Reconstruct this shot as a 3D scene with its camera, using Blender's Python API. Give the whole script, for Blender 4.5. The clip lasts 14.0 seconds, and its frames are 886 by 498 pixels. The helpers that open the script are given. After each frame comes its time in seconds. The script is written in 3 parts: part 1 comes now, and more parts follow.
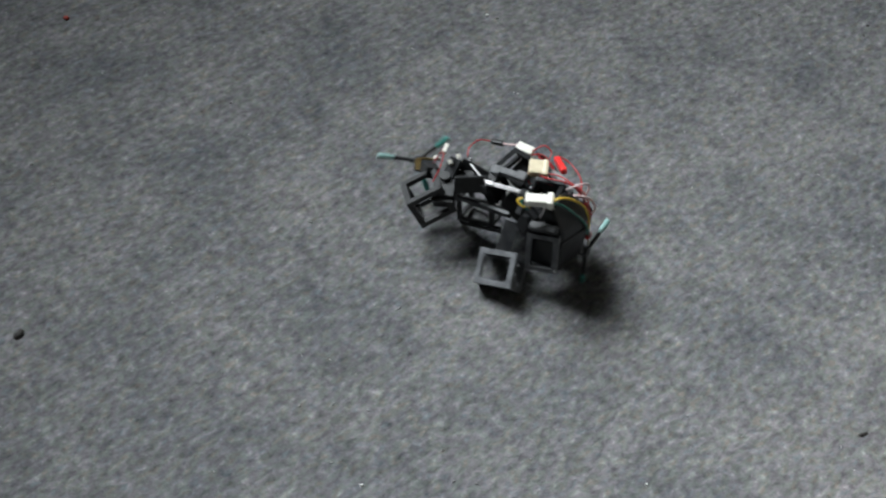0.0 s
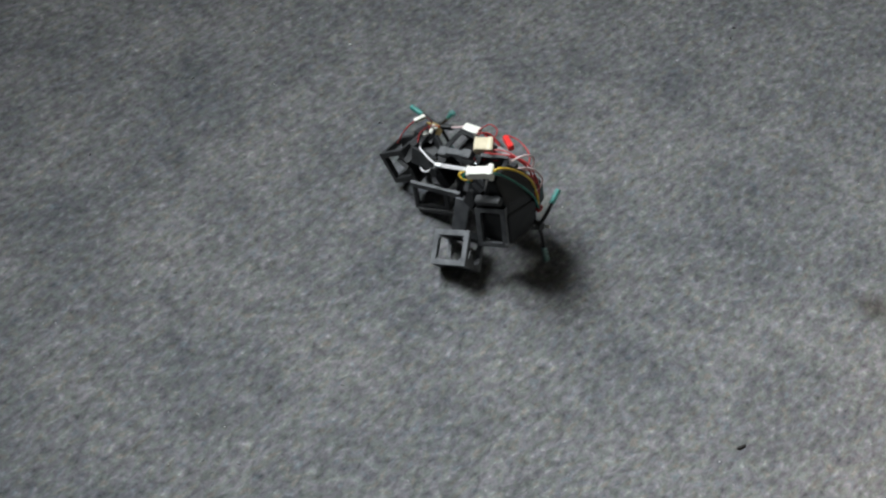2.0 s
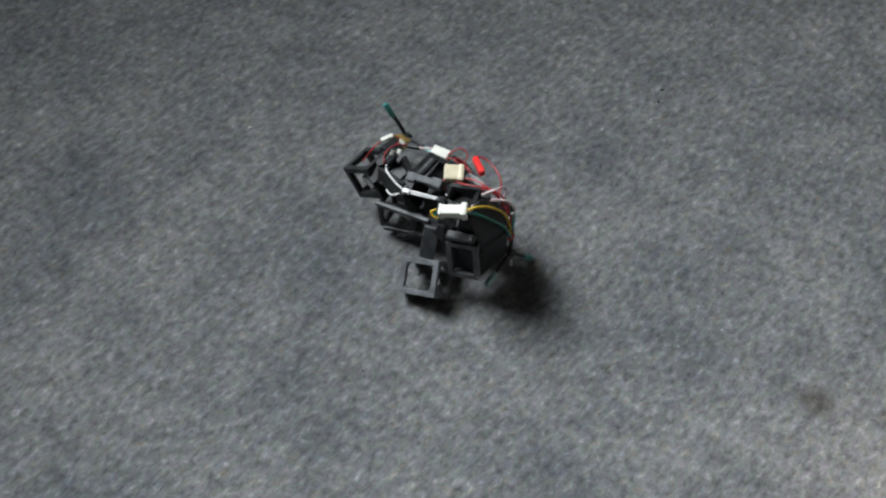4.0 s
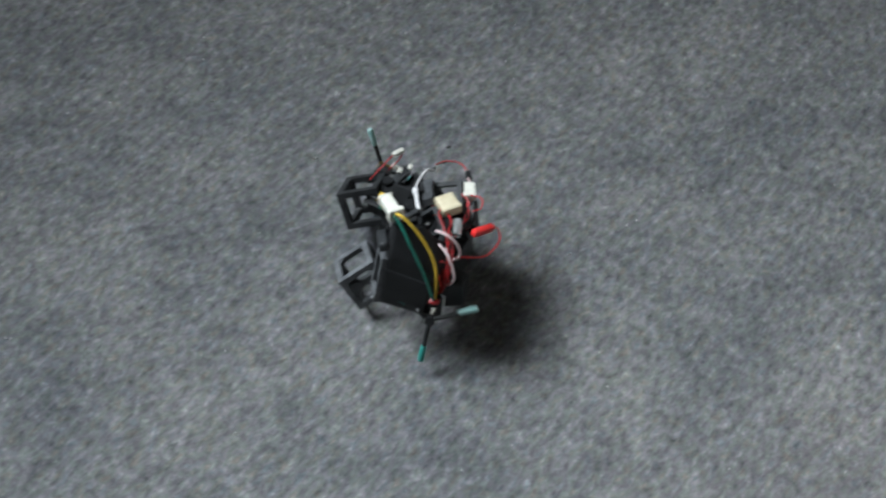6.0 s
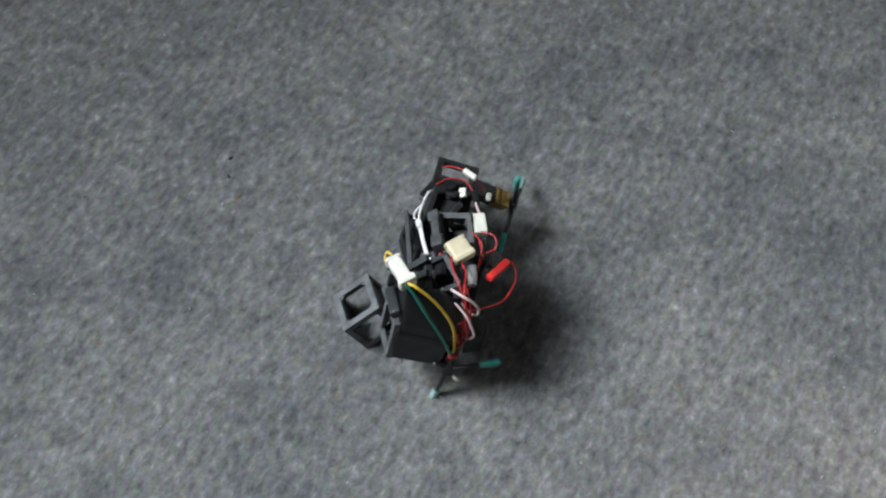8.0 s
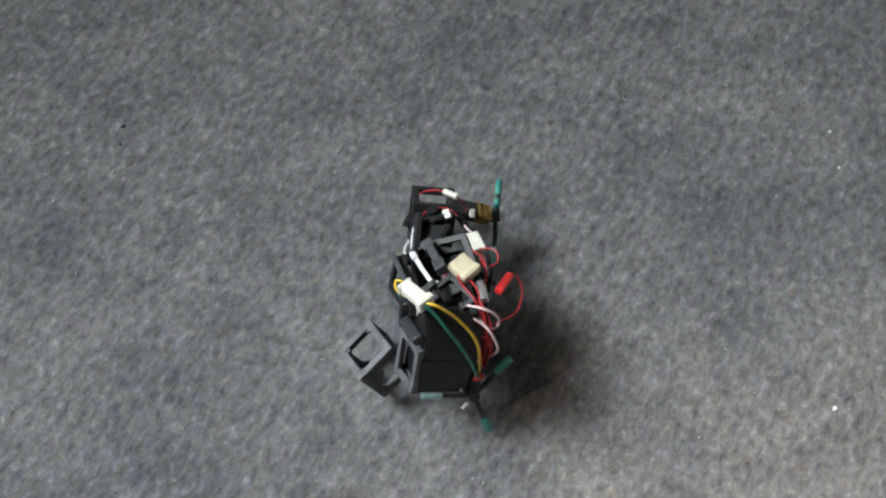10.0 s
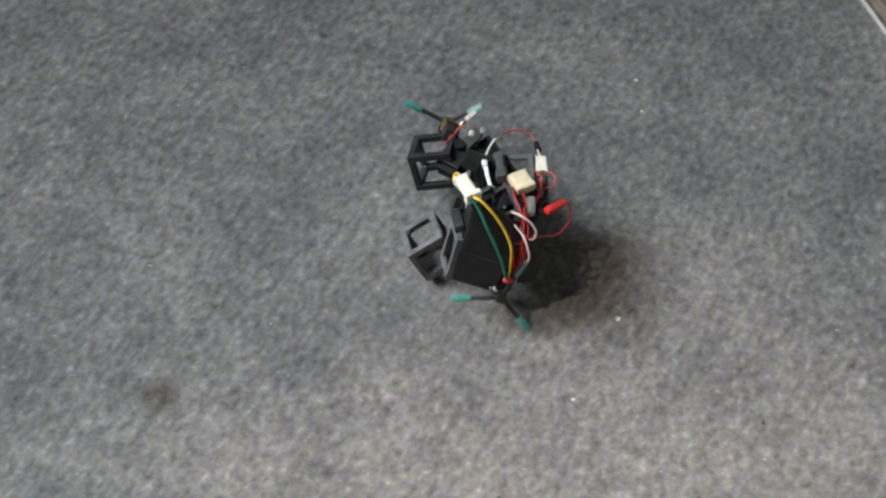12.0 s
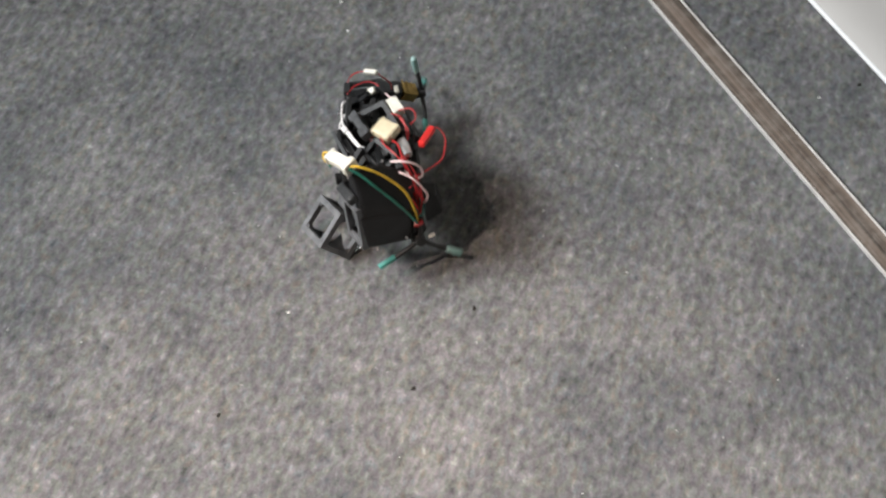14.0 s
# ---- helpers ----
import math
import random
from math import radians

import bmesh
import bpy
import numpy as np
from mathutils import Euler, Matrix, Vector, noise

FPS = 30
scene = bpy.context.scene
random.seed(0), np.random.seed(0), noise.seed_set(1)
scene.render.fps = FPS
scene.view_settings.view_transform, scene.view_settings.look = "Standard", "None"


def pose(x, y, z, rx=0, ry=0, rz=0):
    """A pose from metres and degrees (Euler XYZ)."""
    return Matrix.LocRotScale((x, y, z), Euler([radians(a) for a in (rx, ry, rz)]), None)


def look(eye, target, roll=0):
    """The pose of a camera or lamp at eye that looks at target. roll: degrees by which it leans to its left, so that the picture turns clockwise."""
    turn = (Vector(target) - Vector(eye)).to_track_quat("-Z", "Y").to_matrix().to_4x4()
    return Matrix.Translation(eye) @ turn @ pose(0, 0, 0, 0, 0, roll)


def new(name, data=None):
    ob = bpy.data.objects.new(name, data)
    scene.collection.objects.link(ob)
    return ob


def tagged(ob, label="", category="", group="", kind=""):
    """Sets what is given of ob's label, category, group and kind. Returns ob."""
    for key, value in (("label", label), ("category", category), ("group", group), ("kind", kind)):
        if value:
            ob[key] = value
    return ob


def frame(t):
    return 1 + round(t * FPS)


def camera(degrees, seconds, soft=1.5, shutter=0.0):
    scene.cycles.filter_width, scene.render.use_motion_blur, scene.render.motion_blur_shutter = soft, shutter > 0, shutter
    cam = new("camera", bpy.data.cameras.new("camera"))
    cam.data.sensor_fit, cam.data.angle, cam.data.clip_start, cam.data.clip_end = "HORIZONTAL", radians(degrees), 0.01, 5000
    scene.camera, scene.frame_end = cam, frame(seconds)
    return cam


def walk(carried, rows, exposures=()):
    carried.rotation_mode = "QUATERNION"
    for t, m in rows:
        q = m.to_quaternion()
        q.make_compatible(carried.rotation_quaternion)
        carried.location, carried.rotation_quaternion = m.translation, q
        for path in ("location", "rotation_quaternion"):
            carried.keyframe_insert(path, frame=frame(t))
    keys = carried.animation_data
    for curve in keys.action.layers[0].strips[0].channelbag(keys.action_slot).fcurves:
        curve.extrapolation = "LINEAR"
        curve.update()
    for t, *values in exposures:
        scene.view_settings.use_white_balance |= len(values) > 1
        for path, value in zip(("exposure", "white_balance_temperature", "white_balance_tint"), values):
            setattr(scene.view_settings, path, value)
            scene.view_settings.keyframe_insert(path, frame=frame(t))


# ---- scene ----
cam = camera(38.4, 14.0, soft=2.3, shutter=0.4)
PATH = [
    (0, (0.016, 0.021, 0.968), (0.116, 1.167, -0.668), 5.1),
    (0.5, (0.055, 0.027, 0.967), (0.18, 1.162, -0.675), 5.0),
    (1, (0.082, 0.038, 0.972), (0.26, 1.163, -0.672), 4.1),
    (1.5, (0.079, 0.041, 0.969), (0.263, 1.191, -0.657), 4.3),
    (2, (0.102, 0.054, 0.975), (0.266, 1.197, -0.659), 3.4),
    (2.5, (0.128, 0.073, 0.974), (0.287, 1.216, -0.66), 2.4),
    (3, (0.159, 0.106, 0.978), (0.293, 1.246, -0.66), 2.1),
    (5.5, (0.267, 0.338, 0.934), (0.544, 1.347, -0.771), 2.5),
    (6, (0.371, 0.395, 0.939), (0.636, 1.341, -0.803), 3.5),
    (6.5, (0.41, 0.42, 0.925), (0.642, 1.334, -0.839), 0.4),
    (7, (0.418, 0.458, 0.913), (0.703, 1.312, -0.874), 2.0),
    (7.5, (0.43, 0.477, 0.903), (0.779, 1.282, -0.895), 3.9),
    (8, (0.465, 0.49, 0.9), (0.869, 1.243, -0.908), 4.8),
    (8.5, (0.495, 0.473, 0.889), (0.881, 1.223, -0.924), 3.1),
    (11, (0.551, 0.344, 0.907), (0.983, 1.166, -0.865), 4.5),
    (11.5, (0.564, 0.28, 0.915), (1.063, 1.125, -0.828), 5.9),
    (12, (0.62, 0.225, 0.924), (1.044, 1.089, -0.829), 3.8),
    (12.5, (0.704, 0.162, 0.93), (1.123, 1.03, -0.822), 3.3),
    (13, (0.746, 0.121, 0.926), (1.162, 1.003, -0.819), 0.6),
    (13.5, (0.773, 0.087, 0.92), (1.203, 0.964, -0.825), -1.2),
    (14, (0.787, 0.066, 0.914), (1.237, 0.91, -0.843), -2.7),
]
TINT = [(0, 0, 6530, 10), (1.5, -0.03, 6530, 10), (3, -0.1, 6530, 10), (5.5, 0, 6250, 8), (6.5, 0.12, 6270, 8), (7.5, 0.1, 6350, 9), (8.5, 0.02, 6420, 9), (11, 0, 6650, 10), (12, 0, 6700, 11), (14, 0, 6880, 13)]
walk(cam, [(t, look(eye, target, roll)) for t, eye, target, roll in PATH], TINT)

# ---- world, window light, exposure ----
world = bpy.data.worlds.new("world")
scene.world = world
world.use_nodes = True
sky = world.node_tree.nodes.new("ShaderNodeTexSky")
sky.sky_type, sky.sun_disc, sky.sun_elevation, sky.sun_rotation = "NISHITA", False, radians(40), radians(300)
world.node_tree.links.new(sky.outputs["Color"], world.node_tree.nodes["Background"].inputs["Color"])
world.node_tree.nodes["Background"].inputs["Strength"].default_value = 0.1

WEST, EAST, SOUTH, NORTH, TOP = -0.98, 1.4345, -2.6, 3.2, 2.9


def area_lamp(name, at, aim, wide, high, watts, colour):
    lamp = bpy.data.lights.new(name, "AREA")
    lamp.shape, lamp.size, lamp.size_y, lamp.energy, lamp.color = "RECTANGLE", wide, high, watts, colour
    ob = new(name, lamp)
    ob.matrix_basis = look(at, aim)
    return ob


window = area_lamp("window_daylight", (WEST - 0.02, 1.85, 2.2), (1.15, -0.64, 0), 1.25, 1.0, 37.0, (0.89, 0.962, 1.0))
window.data.spread = radians(64)
# Added spot, no fixture known: lays the warm pool of light on the carpet.
pool_spot = bpy.data.lights.new("warm_pool_spot", "SPOT")
pool_spot.energy, pool_spot.color, pool_spot.spot_size, pool_spot.spot_blend, pool_spot.shadow_soft_size = 470, (1.0, 0.82, 0.71), radians(15.5), 1.0, 0.07
new("warm_pool_spot", pool_spot).matrix_basis = look((-0.85, 0.9, TOP - 0.05), (0.82, 0.27, 0))
scene.view_settings.exposure = 0.0


# ---- materials ----
def material(name, rough=0.6, metal=0.0):
    m = bpy.data.materials.new(name)
    m.use_nodes = True
    n = m.node_tree.nodes["Principled BSDF"]
    n.inputs["Roughness"].default_value, n.inputs["Metallic"].default_value = rough, metal
    return m, m.node_tree, n


def node(tree, kind, **inputs):
    n = tree.nodes.new(kind)
    for key, value in inputs.items():
        n.inputs[key.replace("_", " ")].default_value = value
    return n


def ramp(tree, fac, *stops):
    r = tree.nodes.new("ShaderNodeValToRGB")
    while len(r.color_ramp.elements) < len(stops):
        r.color_ramp.elements.new(0.5)
    for e, (at, colour) in zip(r.color_ramp.elements, stops):
        e.position, e.color = at, (*colour, 1)
    tree.links.new(fac, r.inputs["Fac"])
    return r.outputs["Color"]


def mix(tree, kind, fac, a, b):
    n = tree.nodes.new("ShaderNodeMix")
    n.data_type, n.blend_type = "RGBA", kind
    for socket, value in ((n.inputs[0], fac), (n.inputs[6], a), (n.inputs[7], b)):
        if isinstance(value, bpy.types.NodeSocket):
            tree.links.new(value, socket)
        else:
            socket.default_value = value
    return n.outputs[2]


def bump(tree, bsdf, height, strength, distance):
    b = node(tree, "ShaderNodeBump", Strength=strength, Distance=distance)
    tree.links.new(height, b.inputs["Height"])
    tree.links.new(b.outputs["Normal"], bsdf.inputs["Normal"])


def worn(name, low, high, rough=0.5, scale=60.0, metal=0.0, relief=0.15, grain=900.0, shine=0.5):
    """A paint or plastic whose colour runs between two tones in blotches, with a fine grain."""
    m, tree, bsdf = material(name, rough, metal)
    bsdf.inputs["Specular IOR Level"].default_value = shine
    at = tree.nodes.new("ShaderNodeTexCoord").outputs["Object"]
    blotch = node(tree, "ShaderNodeTexNoise", Scale=scale, Detail=4.0)
    fine = node(tree, "ShaderNodeTexNoise", Scale=grain, Detail=2.0)
    tree.links.new(at, blotch.inputs["Vector"]), tree.links.new(at, fine.inputs["Vector"])
    tree.links.new(ramp(tree, blotch.outputs["Fac"], (0.35, low), (0.65, high)), bsdf.inputs["Base Color"])
    bump(tree, bsdf, fine.outputs["Fac"], relief, 0.0006)
    return m


def carpet_material():
    m, tree, bsdf = material("grey_carpet", 0.95)
    bsdf.inputs["Specular IOR Level"].default_value = 0.1
    at = tree.nodes.new("ShaderNodeTexCoord").outputs["Object"]
    lay = node(tree, "ShaderNodeMapping", Rotation=(0, 0, radians(-38)))
    turn = node(tree, "ShaderNodeMapping", Scale=(1.0, 1.55, 1.0))
    tree.links.new(at, lay.inputs["Vector"]), tree.links.new(lay.outputs["Vector"], turn.inputs["Vector"])
    tuft = node(tree, "ShaderNodeTexNoise", Scale=105.0, Detail=4.0, Roughness=0.62, Distortion=0.25)
    fibre = node(tree, "ShaderNodeTexNoise", Scale=520.0, Detail=2.0, Roughness=0.6)
    tint = node(tree, "ShaderNodeTexNoise", Scale=85.0, Detail=2.0)
    patch = node(tree, "ShaderNodeTexNoise", Scale=34.0, Detail=8.0, Roughness=0.8)
    for n in (tuft, fibre, tint):
        tree.links.new(turn.outputs["Vector"], n.inputs["Vector"])
    broad = node(tree, "ShaderNodeTexNoise", Scale=9.0, Detail=4.0, Roughness=0.6)
    tree.links.new(at, patch.inputs["Vector"]), tree.links.new(at, broad.inputs["Vector"])
    grey = ramp(tree, tuft.outputs["Fac"], (0.22, (0.042, 0.042, 0.043)), (0.36, (0.1, 0.102, 0.104)), (0.6, (0.172, 0.174, 0.176)), (0.78, (0.31, 0.312, 0.312)))
    hue = ramp(tree, tint.outputs["Fac"], (0.3, (0.9, 1.02, 1.08)), (0.44, (1.06, 0.97, 1.05)), (0.56, (0.94, 1.04, 0.97)), (0.7, (1.14, 1.0, 0.9)))
    c = mix(tree, "MULTIPLY", 0.8, grey, hue)
    c = mix(tree, "MULTIPLY", 0.28, c, ramp(tree, fibre.outputs["Fac"], (0.3, (0.6, 0.6, 0.6)), (0.7, (1.4, 1.4, 1.4))))
    c = mix(tree, "MULTIPLY", 0.85, c, ramp(tree, patch.outputs["Fac"], (0.28, (0.58, 0.58, 0.58)), (0.72, (1.43, 1.43, 1.43))))
    c = mix(tree, "MULTIPLY", 0.9, c, ramp(tree, broad.outputs["Fac"], (0.3, (0.72, 0.74, 0.77)), (0.7, (1.3, 1.26, 1.22))))
    # an old round spill, darker and browner than the pile round it
    spill = tree.nodes.new("ShaderNodeVectorMath")
    spill.operation = "DISTANCE"
    wobble = mix(tree, "LINEAR_LIGHT", 0.012, at, node(tree, "ShaderNodeTexNoise", Scale=60.0).outputs["Color"])
    tree.links.new(wobble, spill.inputs[0])
    spill.inputs[1].default_value = (*STAIN, 0)
    wet = ramp(tree, spill.outputs["Value"], (0.006, (0.55, 0.52, 0.47)), (0.017, (1, 1, 1)))
    c = mix(tree, "MULTIPLY", 1.0, c, wet)
    tree.links.new(c, bsdf.inputs["Base Color"])
    h = mix(tree, "ADD", 0.5, tuft.outputs["Fac"], fibre.outputs["Fac"])
    bump(tree, bsdf, h, 0.6, 0.002)
    return m


STAIN = (0.592, 0.645)
CARPET = carpet_material()
BEIGE_WALL = worn("beige_wall_paint", (0.25, 0.23, 0.2), (0.3, 0.28, 0.24), 0.6, 3.0, relief=0.1, grain=300)
GREY_WALL = worn("beige_grey_wall_paint", (0.14, 0.133, 0.122), (0.18, 0.172, 0.16), 0.7, 3.0, relief=0.1, grain=300)
WHITE_WALL = worn("pale_grey_skirting_plastic", (0.4, 0.385, 0.375), (0.46, 0.445, 0.43), 0.45, 3.0, relief=0.1, grain=300)
LIP_LIGHT = worn("white_lip_light", (0.72, 0.74, 0.76), (0.82, 0.83, 0.84), 0.4, 40)
CEILING = worn("ceiling_paint", (0.26, 0.26, 0.25), (0.3, 0.3, 0.29), 0.8, 2.0)
BLACK = worn("black_printed_plastic", (0.013, 0.0135, 0.0145), (0.025, 0.026, 0.0275), 0.48, 90, relief=0.35, grain=1500, shine=0.45)
LEG_GREY = worn("scuffed_dark_grey_plastic", (0.075, 0.079, 0.085), (0.15, 0.156, 0.165), 0.5, 80, relief=0.35, grain=1500, shine=0.5)
GREY_BLACK = worn("scuffed_grey_black_plastic", (0.013, 0.014, 0.0155), (0.032, 0.034, 0.0365), 0.48, 70, relief=0.35, grain=1500, shine=0.4)
MID_GREY = worn("scuffed_mid_grey_plastic", (0.04, 0.042, 0.046), (0.085, 0.089, 0.095), 0.5, 75, relief=0.35, grain=1500)
TAPE = worn("black_tape", (0.007, 0.0073, 0.008), (0.013, 0.0134, 0.0145), 0.48, 40, relief=0.3, grain=400, shine=0.35)
WHITE_NYLON = worn("white_nylon", (0.68, 0.66, 0.58), (0.8, 0.78, 0.7), 0.4, 150)
CREAM = worn("cream_nylon", (0.62, 0.53, 0.36), (0.72, 0.64, 0.46), 0.45, 120)
RED = worn("red_insulation", (0.32, 0.016, 0.02), (0.48, 0.03, 0.032), 0.35, 150)
BRIGHT_RED = worn("bright_red_sleeve", (0.75, 0.03, 0.03), (0.85, 0.05, 0.045), 0.3, 150)
WHITE_WIRE = worn("white_insulation", (0.7, 0.68, 0.68), (0.82, 0.8, 0.8), 0.35, 150)
PINK_WIRE = worn("pinkish_white_insulation", (0.62, 0.45, 0.45), (0.75, 0.6, 0.6), 0.35, 150)
YELLOW = worn("yellow_insulation", (0.62, 0.4, 0.03), (0.75, 0.5, 0.05), 0.35, 150)
GREEN = worn("green_insulation", (0.01, 0.12, 0.09), (0.02, 0.18, 0.13), 0.35, 150)
TEAL = worn("teal_rubber_sleeve", (0.02, 0.2, 0.17), (0.07, 0.34, 0.3), 0.45, 90)
TEAL_PALE = worn("worn_pale_teal", (0.18, 0.4, 0.37), (0.4, 0.55, 0.53), 0.5, 120)
BRASS = worn("brass", (0.45, 0.3, 0.1), (0.6, 0.42, 0.16), 0.35, 200, metal=0.9)
STEEL = worn("zinc_steel", (0.2, 0.2, 0.2), (0.3, 0.3, 0.31), 0.45, 200, metal=0.9)
DARK_STEEL = worn("dull_dark_steel", (0.06, 0.06, 0.06), (0.12, 0.12, 0.12), 0.5, 200, metal=0.7)
CLEAR, _tree, _b = material("clear_plastic", 0.12)
_b.inputs["Base Color"].default_value, _b.inputs["Transmission Weight"].default_value = (0.8, 0.8, 0.8, 1), 0.6
ALUMINIUM = worn("anodised_aluminium", (0.66, 0.64, 0.62), (0.82, 0.8, 0.78), 0.4, 60, metal=0.35)


def brown_insert():
    m, tree, bsdf = material("brown_ribbed_insert", 0.5)
    at = tree.nodes.new("ShaderNodeTexCoord").outputs["Object"]
    stretch = node(tree, "ShaderNodeMapping", Scale=(260, 2.2, 1))
    tree.links.new(at, stretch.inputs["Vector"])
    streak = node(tree, "ShaderNodeTexNoise", Scale=1.0, Detail=4.0)
    dust = node(tree, "ShaderNodeTexNoise", Scale=70.0, Detail=6.0, Roughness=0.7)
    tree.links.new(stretch.outputs["Vector"], streak.inputs["Vector"]), tree.links.new(at, dust.inputs["Vector"])
    c = ramp(tree, streak.outputs["Fac"], (0.34, (0.045, 0.034, 0.027)), (0.68, (0.23, 0.178, 0.148)))
    c = mix(tree, "MIX", ramp(tree, dust.outputs["Fac"], (0.45, (0, 0, 0)), (0.78, (0.5, 0.5, 0.5))), c, (0.38, 0.34, 0.31, 1))
    tree.links.new(c, bsdf.inputs["Base Color"])
    bump(tree, bsdf, streak.outputs["Fac"], 0.4, 0.001)
    return m


INSERT = brown_insert()


# ---- mesh helpers ----
def V(*p):
    return Vector(p)


def finish(name, bm, mat, parent=None, label="", smooth=False):
    bmesh.ops.recalc_face_normals(bm, faces=bm.faces)
    me = bpy.data.meshes.new(name)
    bm.to_mesh(me)
    bm.free()
    me.materials.append(mat)
    if smooth:
        me.polygons.foreach_set("use_smooth", [True] * len(me.polygons))
    ob = new(name, me)
    if parent:
        ob.parent = parent
    if label:
        ob["label"] = label
    return ob


part = finish


def basis(along, hint):
    z = along.normalized()
    x = hint - z * hint.dot(z)
    if x.length < 1e-6:
        x = z.orthogonal()
    x.normalize()
    return Matrix((x, z.cross(x), z)).transposed()


def block(bm, a, b, wide, high, hint=V(0, 0, 1), bevel=0.0):
    """A bevelled bar from a to b: wide across the hint, high along it."""
    m = basis(b - a, hint)
    sub = bmesh.new()
    bmesh.ops.create_cube(sub, size=1)
    bmesh.ops.scale(sub, vec=(high, wide, (b - a).length), verts=sub.verts)
    if bevel:
        bmesh.ops.bevel(sub, geom=sub.edges[:], offset=bevel, segments=2, affect="EDGES", profile=0.6)
    bmesh.ops.transform(sub, matrix=Matrix.Translation((a + b) / 2) @ m.to_4x4(), verts=sub.verts)
    join(bm, sub)


def join(bm, sub):
    me = bpy.data.meshes.new("tmp")
    sub.to_mesh(me)
    sub.free()
    bm.from_mesh(me)
    bpy.data.meshes.remove(me)


def box(bm, lo, hi, bevel=0.0):
    lo, hi = V(*lo), V(*hi)
    mid = (lo + hi) / 2
    block(bm, V(mid.x, mid.y, lo.z), V(mid.x, mid.y, hi.z), hi.y - lo.y, hi.x - lo.x, V(1, 0, 0), bevel)


def spline(points, steps=8):
    """A smooth line through the points."""
    out = []
    ext = [points[0] * 2 - points[1], *points, points[-1] * 2 - points[-2]]
    for a, b, c, d in zip(ext, ext[1:], ext[2:], ext[3:]):
        for k in range(steps):
            t = k / steps
            out.append(0.5 * (2 * b + (c - a) * t + (2 * a - 5 * b + 4 * c - d) * t * t + (3 * b - 3 * c + d - a) * t ** 3))
    return [*out, points[-1]]


def tube(bm, line, radius, sides=8):
    """A round tube along a line; radius: a number or a function of 0..1."""
    rings, normal = [], None
    for k, p in enumerate(line):
        way = (line[min(k + 1, len(line) - 1)] - line[max(k - 1, 0)]).normalized()
        normal = way.orthogonal() if normal is None else normal - way * normal.dot(way)
        normal.normalize()
        side = way.cross(normal)
        r = radius(k / (len(line) - 1)) if callable(radius) else radius
        rings.append([bm.verts.new(p + (normal * math.cos(a) + side * math.sin(a)) * r) for a in (2 * math.pi * s / sides for s in range(sides))])
    for a, b in zip(rings, rings[1:]):
        for s in range(sides):
            bm.faces.new((a[s], a[(s + 1) % sides], b[(s + 1) % sides], b[s]))
    bm.faces.new(rings[0][::-1]), bm.faces.new(rings[-1])


def hull(bm, points, bevel=0.0):
    sub = bmesh.new()
    for p in points:
        sub.verts.new(p)
    done = bmesh.ops.convex_hull(sub, input=sub.verts)
    loose = [v for v in sub.verts if not v.link_faces]
    bmesh.ops.delete(sub, geom=loose, context="VERTS")
    bmesh.ops.dissolve_limit(sub, angle_limit=radians(3), verts=sub.verts, edges=sub.edges)
    if bevel:
        bmesh.ops.bevel(sub, geom=sub.edges[:], offset=bevel, segments=2, affect="EDGES", profile=0.6)
    join(bm, sub)


# ---- the room ----
def slab(name, lo, hi, mat, label, category):
    bm = bmesh.new()
    box(bm, lo, hi)
    return tagged(finish(name, bm, mat), label, category, kind="structure")


slab("floor", (WEST - 0.2, SOUTH - 0.2, -0.05), (EAST + 0.2, NORTH + 0.2, 0), CARPET, "mottled grey short-pile carpet floor with an old spill", "floor")
slab("ceiling", (WEST - 0.2, SOUTH - 0.2, TOP), (EAST + 0.2, NORTH + 0.2, TOP + 0.1), CEILING, "plain grey painted ceiling", "ceiling")
slab("wall_east", (EAST + 0.0157, SOUTH, 0.001), (EAST + 0.12, NORTH, TOP), BEIGE_WALL, "plain beige painted wall above a white skirting", "wall")
slab("wall_north", (WEST, NORTH, 0.001), (EAST, NORTH + 0.12, TOP), GREY_WALL, "plain beige-grey painted wall", "wall")
slab("wall_south", (WEST, SOUTH - 0.12, 0.001), (EAST, SOUTH, TOP), GREY_WALL, "plain beige-grey painted wall", "wall")


def window_wall():
    bm = bmesh.new()
    for lo, hi in (((WEST - 0.12, SOUTH, 0.001), (WEST, 1.1, TOP)), ((WEST - 0.12, 2.6, 0.001), (WEST, NORTH, TOP)),
                   ((WEST - 0.12, 1.1, 0.001), (WEST, 2.6, 0.9)), ((WEST - 0.12, 1.1, 2.8), (WEST, 2.6, TOP))):
        box(bm, lo, hi)
    tagged(finish("wall_west", bm, GREY_WALL), "beige-grey painted wall with a window opening", "wall", kind="structure")


window_wall()


